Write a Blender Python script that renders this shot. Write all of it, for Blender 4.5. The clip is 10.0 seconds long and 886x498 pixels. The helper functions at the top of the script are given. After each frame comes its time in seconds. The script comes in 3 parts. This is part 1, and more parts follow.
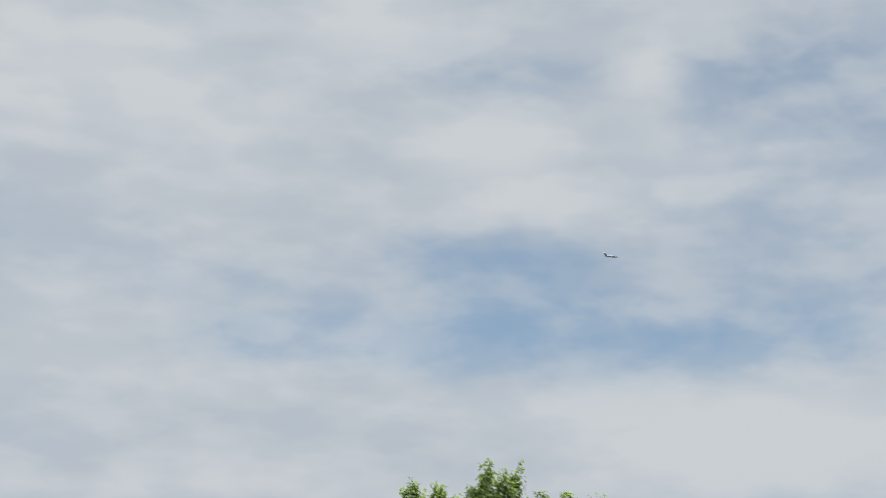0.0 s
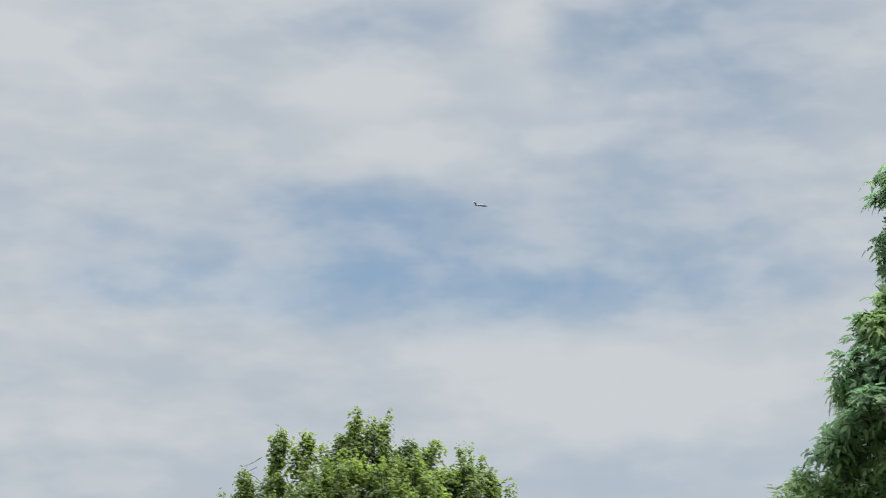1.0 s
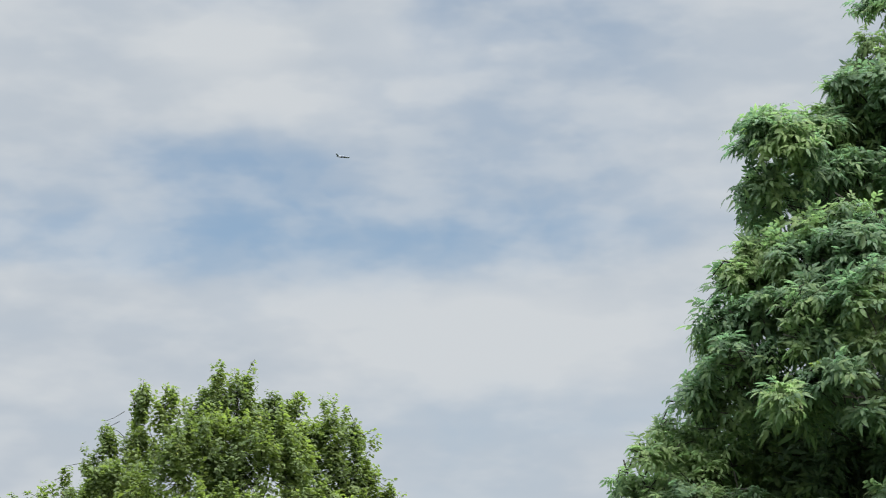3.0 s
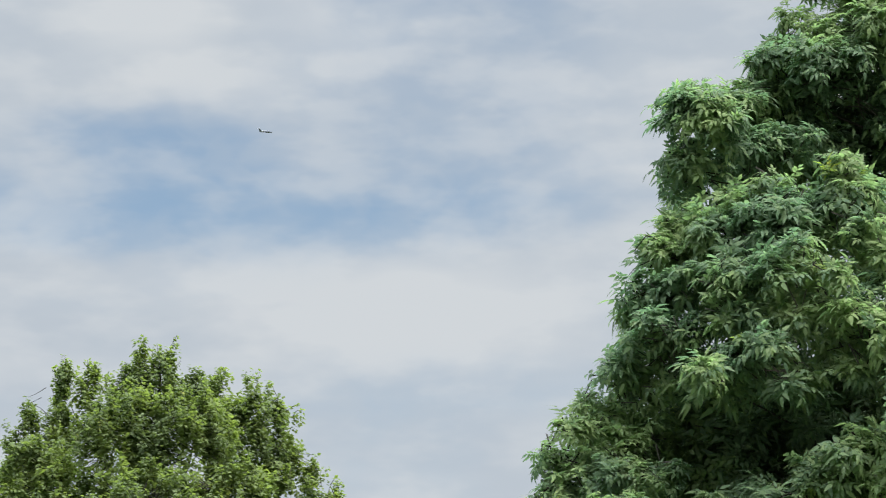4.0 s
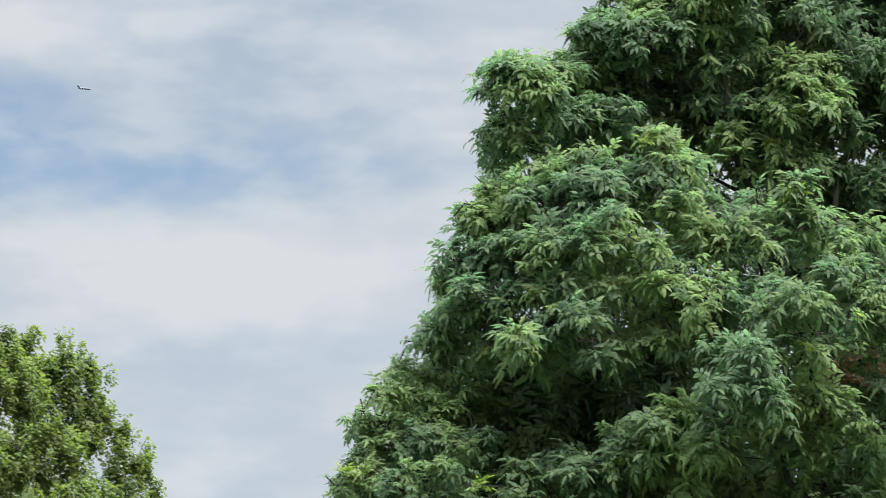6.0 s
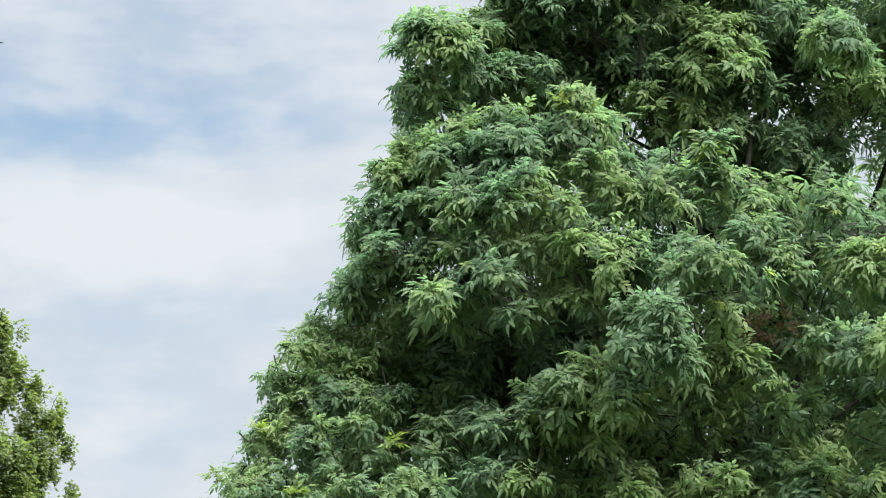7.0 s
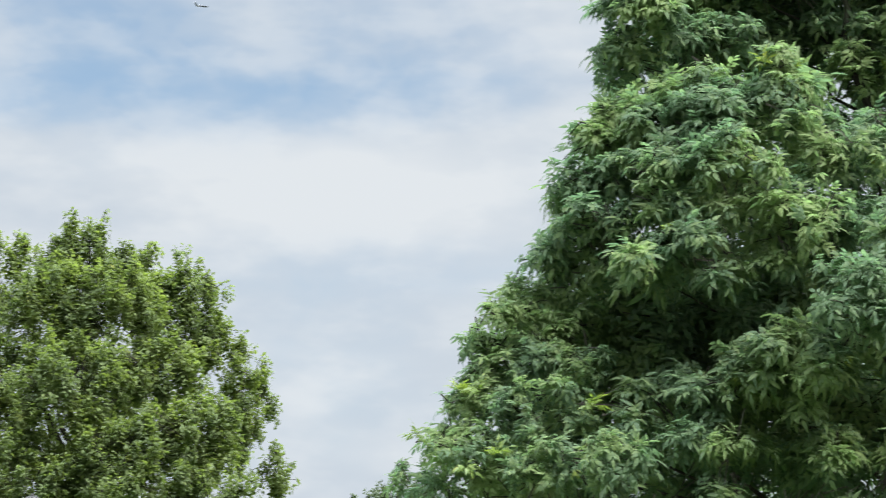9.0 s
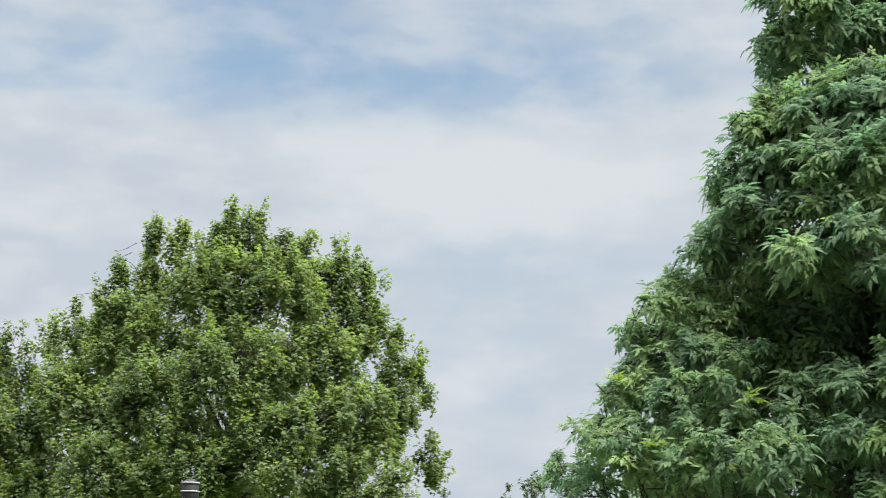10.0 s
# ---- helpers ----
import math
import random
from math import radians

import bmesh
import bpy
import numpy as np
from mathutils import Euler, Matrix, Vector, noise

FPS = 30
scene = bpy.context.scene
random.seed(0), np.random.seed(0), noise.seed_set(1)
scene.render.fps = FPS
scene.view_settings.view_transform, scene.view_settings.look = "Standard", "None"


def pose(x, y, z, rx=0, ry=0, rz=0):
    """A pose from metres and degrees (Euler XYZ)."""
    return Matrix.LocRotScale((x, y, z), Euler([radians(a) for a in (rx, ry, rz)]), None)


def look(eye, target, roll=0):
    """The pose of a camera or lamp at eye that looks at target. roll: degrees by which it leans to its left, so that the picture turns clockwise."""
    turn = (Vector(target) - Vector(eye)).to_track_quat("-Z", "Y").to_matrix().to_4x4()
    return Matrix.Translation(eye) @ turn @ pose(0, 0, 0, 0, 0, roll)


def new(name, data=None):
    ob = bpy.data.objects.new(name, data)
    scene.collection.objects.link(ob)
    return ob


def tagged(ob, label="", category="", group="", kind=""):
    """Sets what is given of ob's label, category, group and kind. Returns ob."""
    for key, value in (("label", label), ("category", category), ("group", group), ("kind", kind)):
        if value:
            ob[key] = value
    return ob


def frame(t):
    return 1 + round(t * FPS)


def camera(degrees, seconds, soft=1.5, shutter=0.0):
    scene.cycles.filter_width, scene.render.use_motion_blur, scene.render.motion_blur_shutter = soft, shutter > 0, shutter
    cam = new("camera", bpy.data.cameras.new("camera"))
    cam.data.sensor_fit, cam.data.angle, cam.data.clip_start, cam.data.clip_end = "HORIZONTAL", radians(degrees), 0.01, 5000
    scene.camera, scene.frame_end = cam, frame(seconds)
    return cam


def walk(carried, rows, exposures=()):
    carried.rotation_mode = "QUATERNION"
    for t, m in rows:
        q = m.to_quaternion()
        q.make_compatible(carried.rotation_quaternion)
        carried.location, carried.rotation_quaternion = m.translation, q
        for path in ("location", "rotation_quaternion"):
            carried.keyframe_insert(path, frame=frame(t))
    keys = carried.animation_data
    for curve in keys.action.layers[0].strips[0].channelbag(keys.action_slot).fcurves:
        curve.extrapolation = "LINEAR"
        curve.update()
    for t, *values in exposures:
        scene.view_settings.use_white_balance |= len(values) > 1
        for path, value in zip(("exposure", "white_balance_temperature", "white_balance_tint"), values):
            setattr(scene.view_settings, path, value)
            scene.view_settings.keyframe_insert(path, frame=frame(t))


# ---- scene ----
# ---------------------------------------------------------------- camera
cam = camera(22.0, 10.0, soft=1.0, shutter=0.35)
EYE = (0.0, 0.0, 1.6)
TURNS = [
    (0.0, 106.881, -1.640, 9.546),
    (0.5, 106.056, -1.600, 7.712),
    (1.0, 105.658, -1.088, 6.302),
    (1.5, 105.392, -0.817, 5.178),
    (2.0, 105.165, -0.438, 4.485),
    (2.5, 104.830, -0.109, 3.845),
    (4.0, 103.808, 0.807, 1.230),
    (4.5, 103.602, 0.875, 0.212),
    (5.0, 103.464, 0.829, -0.822),
    (5.5, 103.272, 0.680, -2.078),
    (6.0, 102.873, 0.495, -3.542),
    (6.2, 102.687, 0.473, -4.113),
    (7.3, 101.390, 0.634, -5.881),
    (7.5, 101.152, 0.632, -5.793),
    (8.0, 100.914, 0.575, -4.969),
    (8.5, 100.870, 0.197, -3.125),
    (9.0, 100.820, -0.391, -0.770),
    (9.5, 100.671, -1.270, 1.457),
    (10.0, 100.491, -1.729, 3.007),
]
walk(cam, [(t, pose(*EYE, rx, ry, rz)) for t, rx, ry, rz in TURNS],
     exposures=[(0.0, 0.40), (2.5, 0.46), (4.5, 0.53), (5.5, 0.58), (6.2, 0.67), (7.5, 0.90), (8.5, 0.85), (10.0, 0.67)])

# ---------------------------------------------------------------- world and sun
SUN_ELEVATION, SUN_AZIMUTH = radians(56), radians(130)   # azimuth clockwise from +Y

# blue gaps and bright ridges in the cloud sheet: sideways, height, half-widths, strength
GAPS = [
    (-0.1339, 0.2770, 0.0260, 0.0140, 1.25),
    (-0.1441, 0.2530, 0.0769, 0.0099, 1.05),
    (-0.0949, 0.2633, 0.0942, 0.0174, 0.55),
    (-0.1679, 0.2881, 0.0198, 0.0069, 0.50),
    (-0.2602, 0.2509, 0.0149, 0.0069, 0.60),
    (-0.0144, 0.3676, 0.0161, 0.0079, 0.90),
    (0.0119, 0.3600, 0.0322, 0.0223, 0.70),
    (-0.0510, 0.3593, 0.0112, 0.0161, 0.60),
    (-0.1487, 0.3634, 0.0298, 0.0099, 0.70),
    (-0.0159, 0.3009, 0.0521, 0.0322, 0.50),
    (-0.0097, 0.2537, 0.0471, 0.0079, 0.70),
    (-0.2716, 0.2740, 0.0273, 0.0084, 0.45),
    (-0.3428, 0.2851, 0.0347, 0.0149, 0.20),
    (-0.0035, 0.1775, 0.0694, 0.0089, 0.20),
    (-0.0398, 0.1387, 0.0273, 0.0273, 0.15),
]
RIDGES = [
    (-0.1967, 0.3778, 0.0248, 0.0112, 0.80),
    (-0.3199, 0.3560, 0.0347, 0.0174, 0.80),
    (-0.0493, 0.3304, 0.0248, 0.0099, 0.90),
    (-0.1422, 0.3358, 0.0198, 0.0099, 0.70),
    (-0.1282, 0.3126, 0.0298, 0.0099, 0.60),
    (-0.0753, 0.3618, 0.0198, 0.0149, 0.60),
    (-0.0213, 0.2002, 0.0496, 0.0099, 0.80),
    (-0.0292, 0.2267, 0.0620, 0.0124, 0.50),
    (-0.0663, 0.2205, 0.0744, 0.0099, 0.50),
    (-0.2699, 0.3348, 0.0248, 0.0149, 0.60),
]


class Nodes:
    """Short hand for building a node tree."""

    def __init__(self, tree):
        self.tree = tree
        tree.nodes.clear()

    def add(self, kind, inputs=()):
        node = self.tree.nodes.new(kind)
        for key, value in dict(inputs).items():
            if isinstance(value, bpy.types.NodeSocket):
                self.tree.links.new(value, node.inputs[key])
            else:
                node.inputs[key].default_value = value
        return node

    def math(self, op, a, b=0.0, clamp=False):
        node = self.add("ShaderNodeMath", {0: a, 1: b})
        node.operation, node.use_clamp = op, clamp
        return node.outputs[0]

    def vec(self, op, a, b=(0, 0, 0)):
        node = self.add("ShaderNodeVectorMath", {0: a, 1: b})
        node.operation = op
        return node

    def noise(self, vector, scale, detail=4.0, rough=0.55, distortion=0.0):
        return self.add("ShaderNodeTexNoise", {"Vector": vector, "Scale": scale, "Detail": detail,
                                               "Roughness": rough, "Distortion": distortion})

    def mix(self, factor, a, b, blend="MIX"):
        node = self.add("ShaderNodeMix", {0: factor, 6: a, 7: b})
        node.data_type, node.blend_type = "RGBA", blend
        return node.outputs[2]

    def span(self, value, low, high, to_low=0.0, to_high=1.0, smooth=True):
        node = self.add("ShaderNodeMapRange", {0: value, 1: low, 2: high, 3: to_low, 4: to_high})
        node.interpolation_type = "SMOOTHSTEP" if smooth else "LINEAR"
        return node.outputs[0]


def build_world():
    world = bpy.data.worlds.new("sky")
    scene.world = world
    world.use_nodes = True
    n = Nodes(world.node_tree)
    way = n.add("ShaderNodeTexCoord").outputs["Generated"]
    sky = n.add("ShaderNodeTexSky")
    sky.sky_type, sky.sun_disc = "NISHITA", False
    sky.sun_elevation, sky.sun_rotation = SUN_ELEVATION, SUN_AZIMUTH
    sky.air_density, sky.dust_density, sky.ozone_density = 1.0, 0.6, 1.5
    blue = n.mix(1.0, sky.outputs[0], (*SKY_GAIN, 1), "MULTIPLY")
    # wisps: the sheet is drawn out sideways, and its edges are frayed
    flat = n.vec("MULTIPLY", way, (1.0, 1.0, 2.0)).outputs[0]
    bent = way
    for scale, wide, high in ((9.0, 0.04, 0.015), (30.0, 0.028, 0.014)):
        fray = n.noise(flat, scale, 2.5, 0.5).outputs["Color"]
        fray = n.vec("SUBTRACT", fray, (0.5, 0.5, 0.5)).outputs[0]
        bent = n.vec("ADD", bent, n.vec("MULTIPLY", fray, (wide, 0.0, high)).outputs[0]).outputs[0]

    def blobs(rows):
        total = None
        for x, z, rx, rz, strength in rows:
            off = n.vec("SUBTRACT", bent, (x, 0.9, z)).outputs[0]
            off = n.vec("MULTIPLY", off, (0.42 / rx, 0.5, 0.42 / rz)).outputs[0]
            far = n.vec("LENGTH", off).outputs["Value"]
            spot = n.span(far, 1.0, 0.0, 0.0, strength)
            total = spot if total is None else n.math("ADD", total, spot)
        return total

    coarse = n.noise(n.vec("MULTIPLY", way, (1.0, 1.0, 4.0)).outputs[0], 9.0, 2.5, 0.45, 0.0).outputs[0]
    wisp = n.noise(n.vec("MULTIPLY", way, (1.0, 1.0, 2.4)).outputs[0], 24.0, 3.5, 0.5, 0.0).outputs[0]
    gap = blobs(GAPS)
    gap = n.math("ADD", gap, n.span(coarse, 0.5, 0.80, 0.0, 0.10))
    gap = n.math("MULTIPLY", gap, n.span(wisp, 0.64, 0.36, 0.6, 1.1))
    mottle = n.noise(n.vec("MULTIPLY", bent, (1.0, 1.0, 1.6)).outputs[0], 55.0, 2.0, 0.5).outputs[0]
    gap = n.math("MULTIPLY", gap, n.span(mottle, 0.3, 0.7, 0.75, 1.2))
    gap = n.math("SUBTRACT", 1.0, n.math("POWER", 0.42, gap))
    gap = n.math("MULTIPLY", gap, 0.68)
    ridge = n.math("ADD", blobs(RIDGES), n.span(wisp, 0.38, 0.70, 0.0, 0.6))
    ridge = n.math("ADD", ridge, n.span(coarse, 0.52, 0.30, 0.0, 0.4), clamp=True)
    cloud = n.mix(ridge, (*CLOUD_GREY, 1), (*CLOUD_WHITE, 1))
    # an overcast sheet is brightest overhead
    height = n.add("ShaderNodeSeparateXYZ", {0: way}).outputs[2]
    lift = n.span(height, 0.42, 1.0, 1.0, 9.8, smooth=False)
    cloud = n.vec("SCALE", cloud)
    n.tree.links.new(lift, cloud.inputs["Scale"])
    seen = n.mix(gap, cloud.outputs[0], blue)
    back = n.add("ShaderNodeBackground", {"Color": seen, "Strength": 1.0})
    n.add("ShaderNodeOutputWorld", {"Surface": back.outputs[0]})


SKY_GAIN = (0.051, 0.075, 0.083)
CLOUD_GREY = (0.355, 0.395, 0.440)
CLOUD_WHITE = (0.445, 0.470, 0.492)
build_world()

sun = new("sun", bpy.data.lights.new("sun", "SUN"))
sun.data.energy, sun.data.angle, sun.data.color = 5.0, radians(30), (1.0, 0.96, 0.9)
aim = Vector((math.sin(SUN_AZIMUTH) * math.cos(SUN_ELEVATION), math.cos(SUN_AZIMUTH) * math.cos(SUN_ELEVATION),
              math.sin(SUN_ELEVATION)))
sun.matrix_world = look(aim * 50, (0, 0, 0))


# ---------------------------------------------------------------- materials
def material(name):
    m = bpy.data.materials.new(name)
    m.use_nodes = True
    return m, Nodes(m.node_tree)


def leaf_material(name, deep, fresh, yellow, tint_scale, yellow_from, gloss=0.45, glow=0.40, each_leaf=0.7, shine=0.36, through_tint=(1.5, 1.6, 0.7)):
    """Leaf: waxy above, light shines through; each leaf a little different, and whole shoots fresher or yellowing."""
    m, n = material(name)
    geo = n.add("ShaderNodeNewGeometry")
    each = geo.outputs["Random Per Island"]
    where = n.add("ShaderNodeTexCoord").outputs["Object"]
    shoot = n.noise(where, tint_scale, 3.0).outputs[0]
    tone = n.math("ADD", n.span(shoot, 0.40, 0.62), n.math("MULTIPLY", n.math("SUBTRACT", each, 0.5), each_leaf), clamp=True)
    colour = n.mix(tone, (*deep, 1), (*fresh, 1))
    spots = n.noise(where, tint_scale * 2.2, 1.0).outputs[0]
    colour = n.mix(n.span(spots, yellow_from, yellow_from + 0.06, 0.0, 0.85), colour, (*yellow, 1))
    vein = n.noise(where, 90.0, 2.0).outputs[0]
    colour = n.mix(n.span(vein, 0.35, 0.7, 0.0, 0.22), colour, (*[c * 1.5 for c in fresh], 1))
    skin = n.add("ShaderNodeBsdfPrincipled", {"Base Color": colour, "Roughness": gloss, "Specular IOR Level": shine})
    through_light = n.mix(1.0, colour, (*through_tint, 1), "MULTIPLY")
    thin = n.add("ShaderNodeBsdfTranslucent", {"Color": through_light})
    both = n.add("ShaderNodeMixShader", {0: glow, 1: skin.outputs[0], 2: thin.outputs[0]})
    n.add("ShaderNodeOutputMaterial", {"Surface": both.outputs[0]})
    return m


def bark_material(name, dark, light):
    m, n = material(name)
    where = n.add("ShaderNodeTexCoord").outputs["Object"]
    long = n.vec("MULTIPLY", where, (1.0, 1.0, 0.2)).outputs[0]
    ridge = n.noise(long, 34.0, 6.0, 0.65).outputs[0]
    stain = n.noise(where, 2.5, 3.0).outputs[0]
    colour = n.mix(n.span(ridge, 0.35, 0.65), (*dark, 1), (*light, 1))
    colour = n.mix(n.span(stain, 0.45, 0.7, 0.0, 0.5), colour, (0.07, 0.08, 0.05, 1))
    bump = n.add("ShaderNodeBump", {"Height": ridge, "Strength": 0.6, "Distance": 0.02})
    skin = n.add("ShaderNodeBsdfPrincipled", {"Base Color": colour, "Roughness": 0.95, "Specular IOR Level": 0.2, "Normal": bump.outputs[0]})
    n.add("ShaderNodeOutputMaterial", {"Surface": skin.outputs[0]})
    return m


def plain_material(name, colour, rough, metal=0.0, scale=30.0, wear=0.3):
    m, n = material(name)
    where = n.add("ShaderNodeTexCoord").outputs["Object"]
    grain = n.noise(where, scale, 5.0).outputs[0]
    stain = n.noise(where, scale * 0.15, 3.0).outputs[0]
    shade = n.mix(n.span(grain, 0.3, 0.7, 0.0, wear), (*colour, 1), (*[c * 0.6 for c in colour], 1))
    shade = n.mix(n.span(stain, 0.5, 0.75, 0.0, wear), shade, (*[min(1, c * 1.4) for c in colour], 1))
    bump = n.add("ShaderNodeBump", {"Height": grain, "Strength": 0.15, "Distance": 0.003})
    skin = n.add("ShaderNodeBsdfPrincipled", {"Base Color": shade, "Roughness": rough, "Metallic": metal,
                                              "Normal": bump.outputs[0]})
    n.add("ShaderNodeOutputMaterial", {"Surface": skin.outputs[0]})
    return m


ASH_LEAF = leaf_material("ash_leaf", (0.088, 0.140, 0.088), (0.166, 0.222, 0.092), (0.28, 0.32, 0.06), 1.6, 0.74, gloss=0.55, glow=0.52, shine=0.16, through_tint=(1.35, 1.6, 1.35))
FIELD_LEAF = leaf_material("broad_leaf", (0.100, 0.136, 0.064), (0.142, 0.184, 0.072), (0.25, 0.26, 0.07), 1.3, 0.72, gloss=0.65, glow=0.50, each_leaf=0.30, shine=0.2)
FAR_LEAF = leaf_material("far_leaf", (0.055, 0.078, 0.055), (0.09, 0.12, 0.078), (0.2, 0.2, 0.09), 0.7, 0.8)
DRY_LEAF = leaf_material("dry_leaf", (0.075, 0.050, 0.036), (0.13, 0.085, 0.058), (0.3, 0.2, 0.08), 2.0, 0.8)
YOUNG_LEAF = leaf_material("young_leaf", (0.12, 0.18, 0.06), (0.19, 0.25, 0.07), (0.28, 0.27, 0.07), 5.0, 0.68)
BARK = bark_material("bark", (0.018, 0.016, 0.014), (0.042, 0.037, 0.032))
GREY_BARK = bark_material("grey_bark", (0.018, 0.016, 0.014), (0.045, 0.040, 0.034))
LAMP_DARK = plain_material("lamp_dark_metal", (0.011, 0.011, 0.012), 0.75, 0.0)
LAMP_PALE = plain_material("lamp_pale_metal", (0.28, 0.28, 0.28), 0.55, 0.0)
LAMP_GLASS = plain_material("lamp_frosted_glass", (0.6, 0.6, 0.56), 0.35)
PLANE_GREY = plain_material("aircraft_paint", (0.05, 0.058, 0.075), 0.4, 0.1, 0.8, 0.2)
PLANE_MID = plain_material("aircraft_mid_paint", (0.22, 0.23, 0.25), 0.35, 0.1, 0.8, 0.15)
PLANE_DARK = plain_material("aircraft_dark_metal", (0.05, 0.05, 0.06), 0.4, 0.6, 0.8, 0.15)


def grass_material():
    m, n = material("grass_ground")
    where = n.add("ShaderNodeTexCoord").outputs["Object"]
    blades = n.noise(where, 40.0, 4.0, 0.7).outputs[0]
    patch = n.noise(where, 0.35, 5.0).outputs[0]
    colour = n.mix(blades, (0.03, 0.055, 0.015, 1), (0.09, 0.13, 0.04, 1))
    colour = n.mix(n.span(patch, 0.5, 0.72, 0.0, 0.7), colour, (0.16, 0.13, 0.07, 1))
    bump = n.add("ShaderNodeBump", {"Height": blades, "Strength": 0.8, "Distance": 0.03})
    skin = n.add("ShaderNodeBsdfPrincipled", {"Base Color": colour, "Roughness": 0.95, "Normal": bump.outputs[0]})
    n.add("ShaderNodeOutputMaterial", {"Surface": skin.outputs[0]})
    return m


GRASS = grass_material()


# ---------------------------------------------------------------- mesh helpers
def mesh_from(name, verts, tris, mat, smooth=False):
    """A mesh from arrays of vertices and triangles."""
    me = bpy.data.meshes.new(name)
    verts, tris = np.asarray(verts, np.float32), np.asarray(tris, np.int32)
    me.vertices.add(len(verts))
    me.vertices.foreach_set("co", verts.ravel())
    me.loops.add(tris.size)
    me.loops.foreach_set("vertex_index", tris.ravel())
    me.polygons.add(len(tris))
    me.polygons.foreach_set("loop_start", np.arange(0, tris.size, 3, dtype=np.int32))
    me.polygons.foreach_set("use_smooth", np.full(len(tris), smooth))
    me.update(calc_edges=True)
    me.materials.append(mat)
    return me


def part(name, data, mat, parent, label=""):
    """Links a bmesh or a mesh as one object under a thing or a part."""
    if isinstance(data, bmesh.types.BMesh):
        me = bpy.data.meshes.new(name)
        data.to_mesh(me)
        data.free()
        me.materials.append(mat)
    else:
        me = data
    ob = new(name, me)
    ob.parent = parent
    return tagged(ob, label)


def tube(points, radii, sides=7):
    """Vertices and triangles of a bent, tapering round bar, closed at both ends."""
    pts = np.asarray(points, float)
    way = np.gradient(pts, axis=0)
    way /= np.linalg.norm(way, axis=1)[:, None]
    side = np.cross(way, (0.31, 0.87, 0.38))
    side /= np.linalg.norm(side, axis=1)[:, None]
    other = np.cross(way, side)
    ang = np.linspace(0, 2 * np.pi, sides, endpoint=False)
    ring = np.cos(ang)[None, :, None] * side[:, None] + np.sin(ang)[None, :, None] * other[:, None]
    v = (pts[:, None] + ring * np.asarray(radii, float)[:, None, None]).reshape(-1, 3)
    tris = []
    for i in range(len(pts) - 1):
        for j in range(sides):
            a, b = i * sides + j, i * sides + (j + 1) % sides
            tris += [(a, b, b + sides), (a, b + sides, a + sides)]
    v = np.vstack([v, pts[:1], pts[-1:]])
    last = (len(pts) - 1) * sides
    for j in range(sides):
        tris += [(len(v) - 2, (j + 1) % sides, j), (len(v) - 1, last + j, last + (j + 1) % sides)]
    return v, np.array(tris)


def bent_line(a, b, rng, steps=6, sag=0.06, lift=0.0):
    """A crooked line from a to b that leaves a steeply and wanders a little."""
    a, b = np.asarray(a, float), np.asarray(b, float)
    s = np.linspace(0, 1, steps)[:, None]
    line = a + (b - a) * s
    length = np.linalg.norm(b - a)
    line[:, 2] += lift * length * (s * (1 - s))[:, 0] * 2
    line[1:-1] += rng.normal(0, sag * length / steps, (steps - 2, 3)) * 1.5
    return line


def unit(v):
    return v / (np.linalg.norm(v, axis=-1, keepdims=True) + 1e-9)


def leaflet(base, way, length, width, roll, droop, plain=False):
    """One pointed leaflet, bowed down along its length: 6 vertices, 4 triangles."""
    way = unit(np.asarray(way, float))
    side = unit(np.cross(way, (0, 0, 1)))
    side = unit(side + np.array((0, 0, roll)))
    base = np.asarray(base, float)

    def rib(s):
        return base + way * length * s * (1 - 0.12 * droop * s) + np.array((0, 0, -droop * length * s * s))

    v = [base]
    for s, w in ((0.28, 0.92), (0.62, 0.80)):
        v += [rib(s) - side * width / 2 * w, rib(s) + side * width / 2 * w]
    v.append(rib(1.0))
    if plain:
        return [v[0], v[1], v[2], v[5]], [(0, 2, 1), (1, 2, 3)]
    return v, [(0, 2, 1), (1, 2, 4), (1, 4, 3), (3, 4, 5)]


def compound_leaf(rng, pairs=3, length=0.095, leaflet_length=0.066, leaflet_width=0.0285, plain=False):
    """A feathered leaf along +y: pairs of leaflets and one at the tip, bowed down."""
    verts, tris = [], []
    spots = [(i + 1.3) / (pairs + 1.3) for i in range(pairs)]
    for s in spots:
        for sign in (-1, 1):
            base = (0, s * length, -0.22 * length * s * s)
            a = radians(rng.uniform(40, 62))
            way = (sign * math.sin(a), math.cos(a), rng.uniform(-0.25, 0.2))
            size = rng.uniform(0.8, 1.1) * (0.75 + 0.35 * s)
            v, f = leaflet(base, way, leaflet_length * size, leaflet_width * size, rng.uniform(-0.5, 0.5), rng.uniform(0.2, 0.75), plain)
            tris += [tuple(i + len(verts) for i in t) for t in f]
            verts += v
    base = (0, length, -0.22 * length)
    v, f = leaflet(base, (rng.uniform(-0.2, 0.2), 1, -0.4), leaflet_length * 1.1, leaflet_width * 1.05, rng.uniform(-0.3, 0.3), 0.6, plain)
    tris += [tuple(i + len(verts) for i in t) for t in f]
    verts += v
    return np.array(verts), np.array(tris)


def simple_leaf(rng, length=0.058, width=0.046):
    v, f = leaflet((0, 0.02, 0), (0, 1, 0), length, width, rng.uniform(-0.4, 0.4), rng.uniform(0.1, 0.6))
    return np.array(v), np.array(f)


